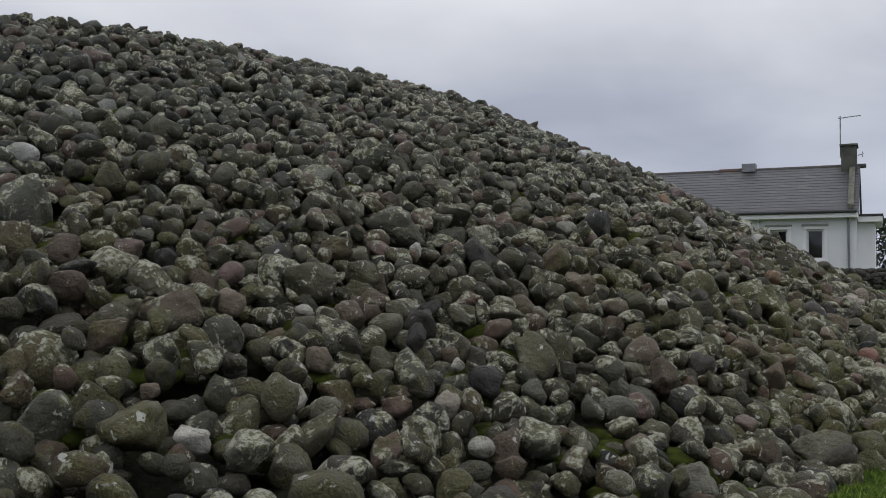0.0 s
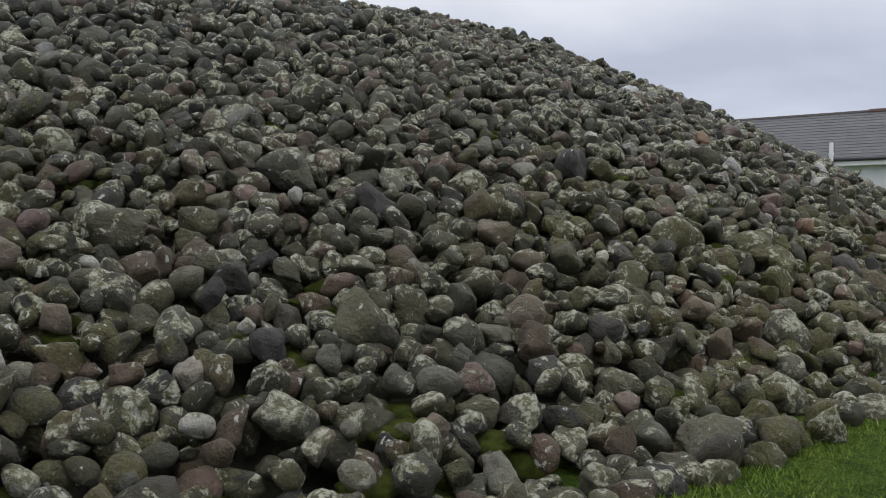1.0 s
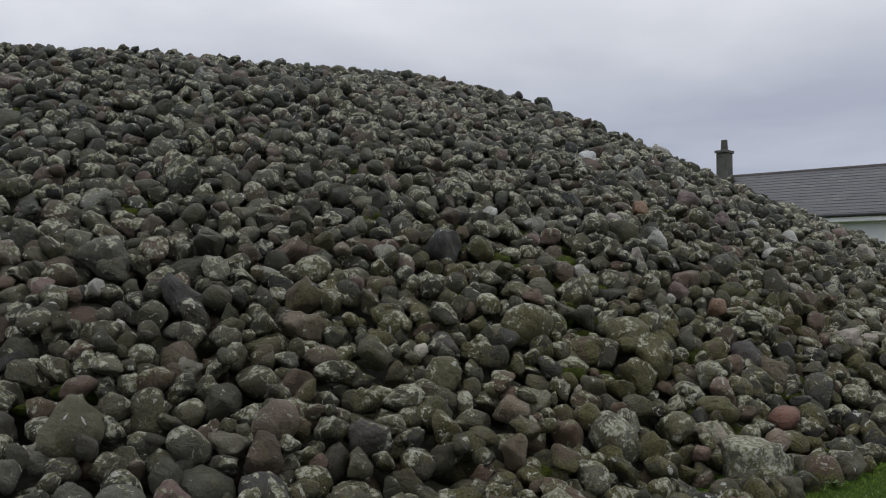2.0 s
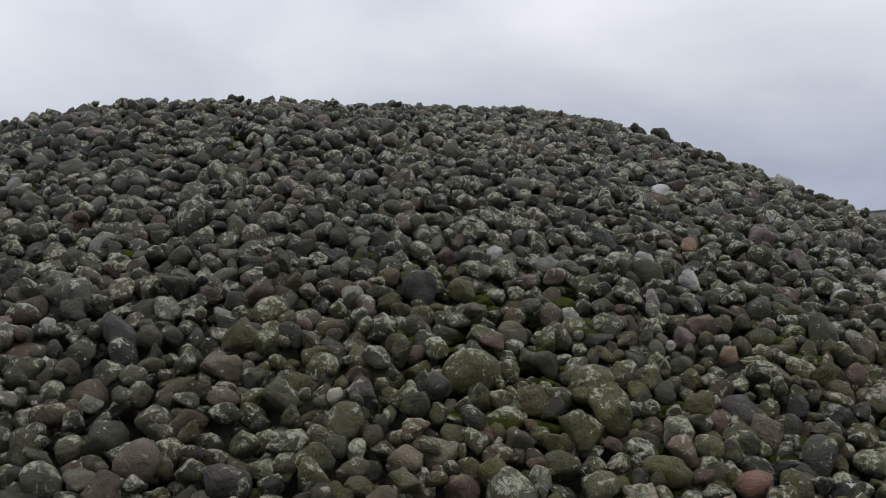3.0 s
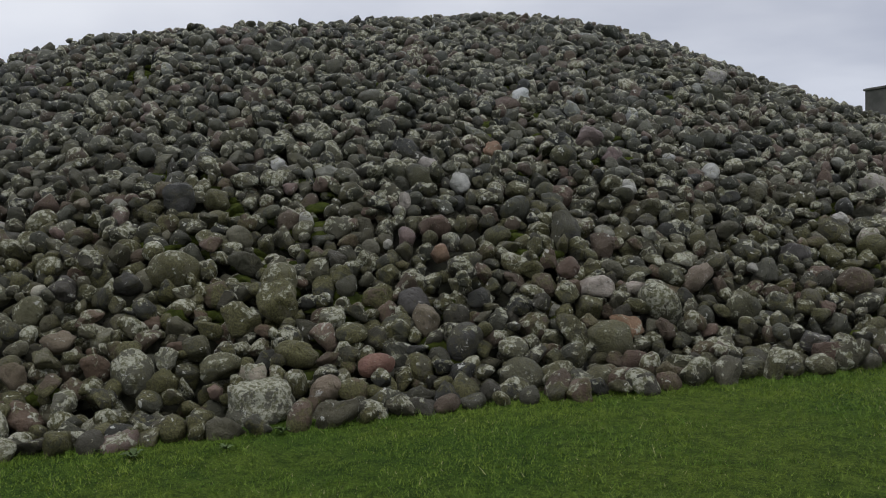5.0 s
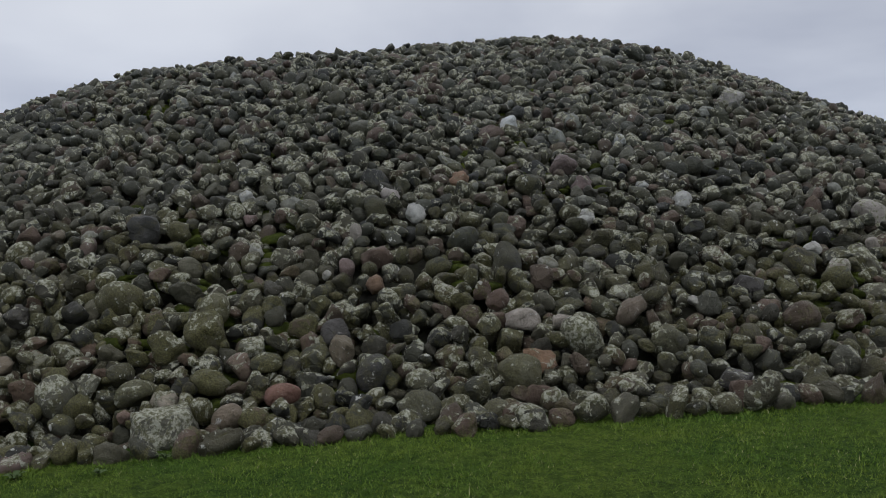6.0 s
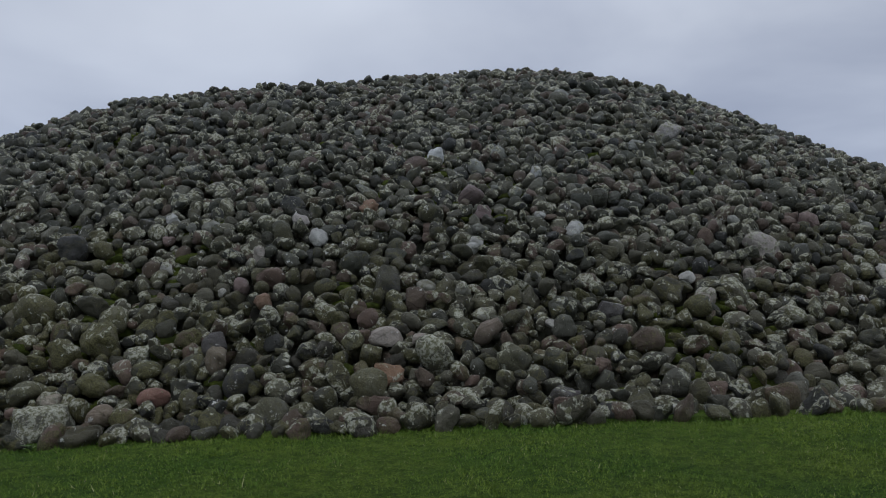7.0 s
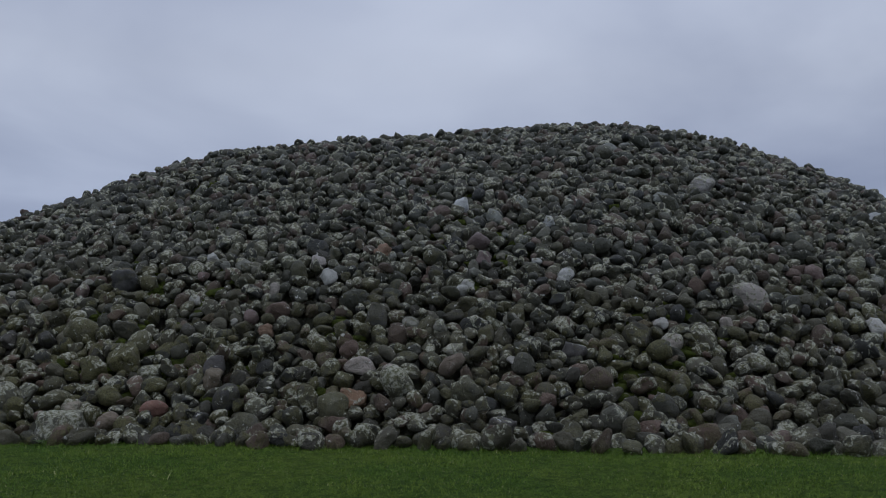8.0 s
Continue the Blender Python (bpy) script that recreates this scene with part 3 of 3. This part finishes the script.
def build_cairn():
    cairn = tagged(new("cairn"), "large round cairn of loose grey lichened field stones", "cairn")
    cairn.location = (CX, CY, float(ground_z(CX, CY)))
    home = Matrix.Translation(cairn.location).inverted()

    # earth and rubble core
    a = np.linspace(0, 2 * math.pi, 97)[:-1]
    ring = np.linspace(0.02, 1.0, 26)
    x = CX + ring[:, None] * (foot_radius(a) - 0.30) * np.cos(a)
    y = CY + ring[:, None] * (foot_radius(a) - 0.30) * np.sin(a)
    z = mound_z(x, y) - 0.25
    n = len(a)
    i = np.array([[k * n + j, k * n + (j + 1) % n, (k + 1) * n + (j + 1) % n, (k + 1) * n + j] for k in range(len(ring) - 1) for j in range(n)])
    tris = np.concatenate([i[:, [0, 2, 1]], i[:, [0, 3, 2]], np.array([[j, (j + 1) % n, 0] for j in range(1, n - 1)])])
    core = new("core", fast_mesh("core", np.stack([x.ravel(), y.ravel(), z.ravel()], 1), tris))
    core.data.materials.append(MAT_EARTH)
    core.parent, core.matrix_parent_inverse = cairn, home
    tagged(core, "dark earth between the stones")

    rows = lay_stones()
    xy = np.array([r[:2] for r in rows])
    rad = np.array([r[3] for r in rows])
    near = from_stretch(xy[:, 0], xy[:, 1])
    order = np.argsort(near)
    single = {int(k) for k in range(len(rows)) if rows[k][4]}
    for k in order:
        if len(single) >= 300:
            break
        if rad[k] > 0.07:
            single.add(int(k))
    spin = turns(len(rows), 0.60)
    pick = rng.integers(0, len(FORMS), len(rows))
    for k, row in enumerate(rows):
        if row[4]:
            pick[k] = CHUNKY[k % len(CHUNKY)]

    shared = {}
    fine_v, fine_f, rough_v, rough_f = [], [], [], []
    fine_n = rough_n = 0
    for k, (x, y, z, r, hue) in enumerate(rows):
        turn = slope_turn(x, y) @ spin[k]
        if k in single:
            key = (int(pick[k]), hue)
            if key not in shared:
                shared[key] = fast_mesh("stone", FORMS[key[0]], FORM_TRIS)
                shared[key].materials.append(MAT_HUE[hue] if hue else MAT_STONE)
            ob = new("stone", shared[key])
            ob.parent, ob.matrix_parent_inverse = cairn, home
            ob.matrix_basis = Matrix.Translation((x, y, z)) @ Matrix(turn.tolist()).to_4x4() @ Matrix.Scale(r * 1.12, 4)
        elif near[k] < 2.2 and r > 0.05:
            v = FORMS[pick[k]] @ turn.T * (r * 1.12) + (x, y, z)
            fine_v.append(v)
            fine_f.append(FORM_TRIS + fine_n)
            fine_n += len(v)
        else:
            hidden = far_side(x, y) or r < (0.042 if near[k] < 5 else 0.058)
            v = (COARSE_FORMS if hidden else ROUGH_FORMS)[pick[k]] @ turn.T * (r * 1.14) + (x, y, z)
            rough_v.append(v)
            rough_f.append((COARSE_TRIS if hidden else ROUGH_TRIS) + rough_n)
            rough_n += len(v)

    # a second course, seen down the gaps, and moss cushions on it
    tries = 14000
    a, q = rng.uniform(0, 2 * math.pi, tries), np.sqrt(rng.uniform(0, 0.99, tries))
    d = q * (foot_radius(a) - 0.1)
    xs, ys = CX + d * np.cos(a), CY + d * np.sin(a)
    zs = mound_z(xs, ys)
    spin = turns(tries, 0.5)
    moss_v, moss_f, moss_n = [], [], 0
    for k in range(tries):
        x, y, z = float(xs[k]), float(ys[k]), float(zs[k])
        r = rng.uniform(0.06, 0.10)
        if far_side(x, y):
            continue
        green = noise.noise((x * 0.55, y * 0.55, 3.0)) + 0.5 * noise.noise((x * 1.9, y * 1.9, 8.0)) - 0.035 * float(from_stretch(x, y))
        if green > 0.06 and from_stretch(x, y) < 5:
            v = ROUGH_FORMS[k % 40] @ spin[k].T * (r * np.array([1.3, 1.3, 0.7])) + (x, y, z - 0.075)
            moss_v.append(v)
            moss_f.append(ROUGH_TRIS + moss_n)
            moss_n += len(v)
        else:
            v = COARSE_FORMS[k % 40] @ spin[k].T * r + (x, y, z - 0.15 - 0.03 * (k % 3))
            rough_v.append(v)
            rough_f.append(COARSE_TRIS + rough_n)
            rough_n += len(v)

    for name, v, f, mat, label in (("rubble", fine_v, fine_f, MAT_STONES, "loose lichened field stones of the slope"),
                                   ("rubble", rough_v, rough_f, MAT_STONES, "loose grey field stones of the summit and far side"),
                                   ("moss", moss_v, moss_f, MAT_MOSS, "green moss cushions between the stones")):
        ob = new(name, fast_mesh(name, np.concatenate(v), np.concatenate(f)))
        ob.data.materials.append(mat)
        ob.parent, ob.matrix_parent_inverse = cairn, home
        tagged(ob, label, kind="stuff")


# ---- grass ----
def patches(x, y, cell):
    """A soft random field, 0 to 1, over the plan."""
    grid = rng.uniform(0, 1, (257, 257))
    u, v = (x + 50) / cell, (y + 50) / cell
    i, j = np.floor(u).astype(int), np.floor(v).astype(int)
    a, b = u - i, v - j
    a, b = a * a * (3 - 2 * a), b * b * (3 - 2 * b)
    i, j, k, m = i % 257, j % 257, (i + 1) % 257, (j + 1) % 257
    return (grid[i, j] * (1 - a) + grid[k, j] * a) * (1 - b) + (grid[i, m] * (1 - a) + grid[k, m] * a) * b


def build_grass():
    """Blades of the lawn along the mound's foot, and longer tufts against the stones."""
    n = 700000
    a = rng.uniform(radians(-125), radians(10), n)
    out = rng.uniform(0, 1, n) ** 1.15 * 4.6 - 0.12
    d = foot_radius(a) + spill(a) + out
    x, y = CX + d * np.cos(a), CY + d * np.sin(a)
    keep = (from_stretch(x, y) < 7.5) & (x > -2.5)
    x, y, out = x[keep], y[keep], out[keep]
    n = len(x)
    z = ground_z(x, y) + 0.012 * np.sin(x * 2.1 + 0.7 * y) * np.cos(y * 1.7 - 0.4 * x) - 0.004
    clump = patches(x, y, 0.055) * 0.6 + patches(x, y, 0.21) * 0.4
    tall = rng.uniform(0.008, 0.019, n) * (0.35 + 1.5 * clump)
    tall = np.where((out < 0.20) & (rng.uniform(0, 1, n) < 0.45), tall * rng.uniform(1.2, 2.3, n), tall)
    tall = np.where(rng.uniform(0, 1, n) < 0.012, tall * 2.2, tall)
    face, lean, wide = rng.uniform(0, 6.283, n), rng.uniform(0.2, 1.2, n), rng.uniform(0.0018, 0.0040, n)
    across = np.stack([np.cos(face), np.sin(face), np.zeros(n)], 1) * wide[:, None]
    way = rng.uniform(0, 6.283, n)
    tip = np.stack([np.cos(way) * lean * tall, np.sin(way) * lean * tall, tall], 1)
    root = np.stack([x, y, z], 1)
    v = np.empty((n, 3, 3))
    v[:, 0], v[:, 1], v[:, 2] = root - across, root + across, root + tip
    mesh = fast_mesh("grass", v.reshape(-1, 3), np.arange(3 * n).reshape(-1, 3), False)
    mesh.materials.append(MAT_BLADE)
    tagged(new("grass", mesh), "short wet green grass at the foot of the cairn", "grass", kind="stuff")


WEEDS = [(3.56, 6.26, 0.07), (3.85, 6.63, 0.05), (3.82, 7.02, 0.06), (3.30, 6.21, 0.05)]


def build_weed(x, y, size):
    """A flat rosette of broad leaves in the lawn."""
    weed = tagged(new("weed"), "low pale green broad-leaved weed in the lawn", "weed", "weeds in the lawn")
    weed.location = (x, y, float(ground_z(x, y)))
    for k in range(13):
        a = k * 2.4 + rng.uniform(-0.3, 0.3)
        out, wide, lift = size * rng.uniform(0.6, 1.0), size * rng.uniform(0.16, 0.24), size * rng.uniform(0.15, 0.55)
        bm = bmesh.new()
        rows = []
        for s, w, h in ((0.05, 0.15, 0.0), (0.35, 0.8, 0.6), (0.7, 1.0, 1.0), (1.0, 0.1, 0.85)):
            rows.append([bm.verts.new((math.cos(a) * out * s - math.sin(a) * wide * w * e, math.sin(a) * out * s + math.cos(a) * wide * w * e,
                                       0.012 + lift * h + (0.0 if e else -0.12 * wide))) for e in (-1, 0, 1)])
        for p, q in zip(rows, rows[1:]):
            for e in (0, 1):
                bm.faces.new((p[e], p[e + 1], q[e + 1], q[e]))
        bmesh.ops.solidify(bm, geom=bm.faces[:], thickness=0.0012)
        part("leaf", bm, MAT_WEED, weed, smooth=True)


# ---- the cottage behind ----
def slate_courses(corners):
    """Lapped courses of slates over a roof slope, each slate a thin tilted slab, a few slipped."""
    a, b, d = Vector(corners[0]), Vector(corners[1]), Vector(corners[3])
    along, up = (b - a).normalized(), (d - a).normalized()
    out = along.cross(up).normalized()
    verts, faces = [], []
    course = 0
    while course * 0.2 < (d - a).length - 0.06:
        x = 0.0 if course % 2 else -0.15
        while x < (b - a).length:
            x0, x1 = max(x + 0.004, 0.0), min(x + 0.296, (b - a).length)
            low = course * 0.2 + rng.uniform(-0.006, 0.006) - (0.03 if rng.uniform() < 0.02 else 0.0)
            high = min(course * 0.2 + 0.27, (d - a).length)
            lift = 0.013 + rng.uniform(0, 0.004)
            k = len(verts)
            for s, t, h in ((x0, low, lift), (x1, low, lift), (x1, high, 0.006), (x0, high, 0.006), (x0, low, lift - 0.007), (x1, low, lift - 0.007)):
                verts.append(a + along * s + up * t + out * h)
            faces += [(k, k + 1, k + 2, k + 3), (k, k + 4, k + 5, k + 1), (k, k + 3, k + 4), (k + 1, k + 5, k + 2)]
            x += 0.3
        course += 1
    bm = bmesh.new()
    made = [bm.verts.new(p) for p in verts]
    for f in faces:
        bm.faces.new([made[i] for i in f])
    return bm


def build_cottage():
    house = tagged(new("cottage"), "low white rendered cottage with a grey slate roof behind the cairn", "house")
    base = 0.764
    house.matrix_basis = pose(-1.332, 32.247, base, 0, 0, -25.1)
    L0, L1, D, EAVE, RIDGE = -2.55, 14.32, 5.2, 2.47, 3.95

    # front wall in pieces round the two windows, then the other walls
    openings = [(11.97, 12.46), (12.98, 13.44)]
    sill_z, head_z = 1.12, 1.99
    bm = bmesh.new()
    edge = L0
    for o0, o1 in openings:
        box(edge, 0, -0.6, o0, 0.35, EAVE, bm=bm)
        box(o0, 0, -0.6, o1, 0.35, sill_z, bm=bm)
        box(o0, 0, head_z, o1, 0.35, EAVE, bm=bm)
        edge = o1
    box(edge, 0, -0.6, L1, 0.35, EAVE, bm=bm)
    part("wall", bm, MAT_RENDER, house, "white rendered front wall")
    part("wall", box(L0, D - 0.35, -0.6, L1, D, EAVE), MAT_RENDER, house)
    for gx in (L0, L1 - 0.35):
        bm = bmesh.new()
        prof = [(0.35, -0.6), (D - 0.35, -0.6), (D - 0.35, EAVE), (D / 2, RIDGE - 0.08), (0.35, EAVE)]
        lo = [bm.verts.new((gx + 0.002, y, z)) for y, z in prof]
        hi = [bm.verts.new((gx + 0.348, y, z)) for y, z in prof]
        bm.faces.new(lo)
        bm.faces.new(hi[::-1])
        for k in range(5):
            bm.faces.new((lo[k - 1], hi[k - 1], hi[k], lo[k]))
        bmesh.ops.recalc_face_normals(bm, faces=bm.faces)
        part("gable_wall", bm, MAT_RENDER, house)
    for o0, o1 in openings:
        win = part("window", box(o0 - 0.10, -0.03, sill_z - 0.09, o1 + 0.10, 0.05, sill_z - 0.003, 0.01), MAT_TRIM, house, "small window with white surround")
        for b in ((o0 - 0.10, -0.03, sill_z, o0, 0.06, head_z), (o1, -0.03, sill_z, o1 + 0.10, 0.06, head_z), (o0 - 0.10, -0.03, head_z + 0.003, o1 + 0.10, 0.06, head_z + 0.09)):
            part("surround", box(*b, 0.008), MAT_TRIM, win)
        bm = bmesh.new()
        for b in ((o0, 0.10, sill_z, o0 + 0.05, 0.16, head_z), (o1 - 0.05, 0.10, sill_z, o1, 0.16, head_z), (o0 + 0.05, 0.10, sill_z, o1 - 0.05, 0.16, sill_z + 0.05),
                  (o0 + 0.05, 0.10, head_z - 0.05, o1 - 0.05, 0.16, head_z)):
            box(*b, bm=bm)
        part("frame", bm, MAT_TRIM, win)
        part("hood", box(o0 - 0.13, -0.06, head_z + 0.094, o1 + 0.13, 0.04, head_z + 0.15, 0.008), MAT_HOOD, win, "grey cement drip hood")
        part("pane", box(o0 + 0.05, 0.125, sill_z + 0.05, o1 - 0.05, 0.133, head_z - 0.05), MAT_GLASS, win)
        if o0 < 12.5:
            part("blind", box(o0 + 0.05, 0.19, sill_z + 0.03, o0 + 0.24, 0.20, head_z - 0.03), MAT_BLIND, win, "pale blind drawn half across")
        # sheet added behind the glass; its near-black colour paints the room's shade
        part("room_dark_sheet", box(o0 - 0.05, 0.40, sill_z - 0.05, o1 + 0.05, 0.42, head_z + 0.05), MAT_DARK_ROOM, win)
    # roof: two slopes with thickness
    for side in (0, 1):
        bm = bmesh.new()
        y_e, y_r = (-0.22, D / 2) if side == 0 else (D + 0.22, D / 2)
        drop = 0.22 * (RIDGE - EAVE) / (D / 2)
        pts = [(L0 - 0.05, y_e, EAVE - drop + 0.10), (L1 + 0.05, y_e, EAVE - drop + 0.10), (L1 + 0.05, y_r, RIDGE + 0.10), (L0 - 0.05, y_r, RIDGE + 0.10)]
        top = [bm.verts.new(p) for p in pts]
        low = [bm.verts.new((p[0], p[1], p[2] - 0.07)) for p in pts]
        bm.faces.new(top)
        bm.faces.new(low[::-1])
        for k in range(4):
            bm.faces.new((top[k - 1], low[k - 1], low[k], top[k]))
        bmesh.ops.recalc_face_normals(bm, faces=bm.faces)
        roof = part("roof", bm, MAT_SLATE, house, "dark grey slates, stained with lichen")
        if side == 0:
            tagged(part("slating", slate_courses(pts), MAT_SLATES, roof), kind="stuff")
    bm = bmesh.new()
    x = L0
    while x < L1 - 0.1:
        rod((x, D / 2, RIDGE + 0.08), (x + 0.44, D / 2, RIDGE + 0.08), 0.07, 8, bm=bm)
        x += 0.45
    part("ridge_tiles", bm, MAT_CLAY, house, "dark clay ridge tiles")
    for x in (10.16, 10.52):
        part("ridge_tile", rod((x, D / 2, RIDGE + 0.09), (x + 0.35, D / 2, RIDGE + 0.09), 0.085, 8), MAT_RED_CLAY, house, "newer red clay ridge tile")
    bm = box(L0, -0.27, EAVE - 0.17, L1 + 0.02, -0.225, EAVE - 0.03, 0.008)
    box(L0, -0.225, EAVE - 0.17, L1 + 0.02, -0.002, EAVE - 0.145, bm=bm)
    part("fascia", bm, MAT_TRIM, house, "white fascia and soffit")
    part("gutter", rod((L0, -0.30, EAVE + 0.0), (L1, -0.30, EAVE + 0.0), 0.045), MAT_FELT, house, "dark gutter")
    # coping up the near gable
    bm = bmesh.new()
    for y0, z0, y1, z1 in ((-0.20, EAVE, D / 2, RIDGE + 0.05), (D + 0.20, EAVE, D / 2, RIDGE + 0.05)):
        v = [bm.verts.new((x, y, z + h)) for x in (L1 - 0.24, L1 - 0.08) for y, z in ((y0, z0), (y1, z1)) for h in (0.08, 0.20)]
        for q in ((0, 1, 3, 2), (4, 6, 7, 5), (0, 4, 5, 1), (2, 3, 7, 6), (1, 5, 7, 3), (0, 2, 6, 4)):
            bm.faces.new([v[k] for k in q])
    bmesh.ops.recalc_face_normals(bm, faces=bm.faces)
    part("coping", bm, MAT_COPING, house, "lichened gable coping")
    # chimneys
    for x0, x1, dy, top, cap in ((13.84, 14.28, 0.40, 4.62, 0.07), (-2.45, -1.08, 0.40, 4.63, 0.08), (3.57, 3.91, 0.25, 4.82, 0.09)):
        stack = part("chimney", box(x0, D / 2 - dy, RIDGE - 0.9, x1, D / 2 + dy, top, 0.02), MAT_CHIMNEY, house, "dark weathered chimney stack")
        part("cap", box(x0 - 0.04, D / 2 - dy - 0.04, top + 0.002, x1 + 0.04, D / 2 + dy + 0.04, top + cap, 0.015), MAT_CHIMNEY, stack)
        if x1 - x0 < 0.4:
            mid = ((x0 + x1) / 2, D / 2)
            part("pot", rod((*mid, top + cap), (*mid, top + cap + 0.35), 0.12, 14, 0.10), MAT_CHIMNEY, stack, "clay chimney pot")
    part("ridge_vent", box(10.89, D / 2 - 0.22, RIDGE + 0.02, 11.31, D / 2 + 0.22, RIDGE + 0.30, 0.015), MAT_GREY_METAL, house, "small grey roof vent")
    # pipes
    pipe = part("vent_pipe", rod((9.80, -0.36, -0.5), (9.80, -0.36, 2.95), 0.055, 12), MAT_TRIM, house, "white plastic vent pipe")
    for z in (0.6, 1.7, 2.6):
        part("clip", rod((9.80, -0.36, z), (9.80, -0.36, z + 0.05), 0.07, 12), MAT_TRIM, pipe)
    part("drainpipe", rod((14.10, -0.07, -0.5), (14.10, -0.07, EAVE - 0.175), 0.035, 10), MAT_GREY_METAL, house, "grey drainpipe")
    part("drainpipe", rod((11.66, -0.06, -0.5), (11.66, -0.06, EAVE - 0.175), 0.030, 10), MAT_TRIM, house, "white drainpipe")
    # flat-roofed annexe at the end
    part("annexe_wall", box(14.322, 0.25, -0.6, 14.78, 3.6, 2.17), MAT_RENDER, house, "white rendered annexe")
    part("annexe_fascia", box(14.34, 0.02, 2.173, 14.97, 3.8, 2.33, 0.01), MAT_TRIM, house, "white fascia of the flat roof")
    part("annexe_roof", box(14.36, 0.00, 2.333, 14.99, 3.82, 2.40, 0.01), MAT_FELT, house, "dark felted flat roof")
    # aerial on the chimney
    aerial = part("aerial", rod((13.82, 2.5, 4.3), (13.82, 2.5, 5.60), 0.018, 8), MAT_GREY_METAL, house, "thin television aerial")
    part("boom", rod((13.76, 2.5, 5.53), (14.40, 2.35, 5.56), 0.012, 6), MAT_GREY_METAL, aerial)
    for k in range(7):
        c = Vector((13.79 + 0.095 * k, 2.5 - 0.021 * k, 5.535 + 0.004 * k))
        part("rod", rod(c - Vector((0.03, 0.16, 0)), c + Vector((0.03, 0.16, 0)), 0.006, 5), MAT_GREY_METAL, aerial)
    bracket = part("bracket", rod((14.31, 2.5, 4.35), (14.47, 2.5, 4.40), 0.015, 6), MAT_GREY_METAL, house)
    part("small_aerial", rod((14.44, 2.35, 4.30), (14.44, 2.62, 4.48), 0.018, 6), MAT_GREY_METAL, bracket)


def build_boundary_wall():
    """A low dry-stone wall between lawn and cottage: small rough stones over a solid inside, under a level cope."""
    a, b = Vector((8.3, 25.0, 0)), Vector((24.3, 21.5, 0))
    way = (b - a).normalized()
    side = Vector((way.y, -way.x, 0))
    wall = tagged(new("boundary_wall"), "low dark mossy dry-stone wall before the cottage", "wall", kind="structure")
    bm = bmesh.new()
    for k in range(2):
        for end, t in ((a, 0), (b, 1)):
            for z in (0.3, 1.52):
                bm.verts.new(end + side * (0.14 if k else -0.14) + Vector((0, 0, z)))
    bmesh.ops.convex_hull(bm, input=bm.verts[:])
    part("wall_core", bm, MAT_BOUNDARY, wall)
    v, f, n = [], [], 0
    turn = turns(1500, 0.3)
    for k in range(1500):
        cope = k < 190
        p = a + (b - a) * (k / 190.0 if cope else rng.uniform(0, 1)) + side * (rng.normal(0, 0.02) if cope else rng.choice((-0.15, 0.15)))
        z = 1.54 if cope else rng.uniform(float(ground_z(p.x, p.y)), 1.52)
        q = ROUGH_FORMS[k % 40] @ turn[k].T * rng.uniform(0.07, 0.12) + (p.x, p.y, z)
        v.append(q)
        f.append(ROUGH_TRIS + n)
        n += len(q)
    ob = new("stonework", fast_mesh("stonework", np.concatenate(v), np.concatenate(f)))
    ob.data.materials.append(MAT_BOUNDARY)
    ob.parent = wall
    tagged(ob, kind="stuff")


def build_hedge():
    """A dark hedge past the cottage: many small leaves over a twiggy inside."""
    n = 9000
    s = rng.uniform(0, 1, n)
    x, y = 15.2 + 9.0 * s, 34.5 - 3.5 * s
    lump = 2.45 + 0.35 * np.sin(s * 17) + 0.2 * np.sin(s * 41 + 1)
    up = rng.uniform(0, 1, n) ** 0.7
    side = rng.normal(0, 0.5, n) * np.sqrt(1.05 - up)
    p = np.stack([x + rng.normal(0, 0.15, n), y + side, ground_z(x, y) + up * lump], 1)
    a, b = rng.normal(size=(n, 3)), rng.normal(size=(n, 3))
    a, b = a / np.linalg.norm(a, axis=1)[:, None] * 0.09, b / np.linalg.norm(b, axis=1)[:, None] * 0.06
    v = np.stack([p - a, p + b, p + a, p - b], 1).reshape(-1, 3)
    k = 4 * np.arange(n)
    tris = np.concatenate([np.stack([k, k + 1, k + 2], 1), np.stack([k, k + 2, k + 3], 1)])
    hedge = tagged(new("hedge"), "dark evergreen hedge beside the cottage", "hedge")
    hedge.location = (15.2, 34.5, 0.8)
    home = Matrix.Translation(hedge.location).inverted()
    leaves = new("foliage", fast_mesh("foliage", v, tris, False))
    leaves.data.materials.append(MAT_HEDGE)
    leaves.parent, leaves.matrix_parent_inverse = hedge, home
    tagged(leaves, "small dark green leaves", kind="stuff")
    for k in range(10):
        q = Vector((15.6 + 0.85 * k, 34.35 - 0.33 * k, 0.7))
        stem = part("stem", rod(q, q + Vector((rng.uniform(-0.3, 0.3), 0, 2.1)), 0.05, 7, 0.015), MAT_BARK, hedge)
        stem.matrix_parent_inverse = home


build_cottage()
build_hedge()
build_boundary_wall()
build_grass()
for spot in WEEDS:
    build_weed(*spot)
build_cairn()
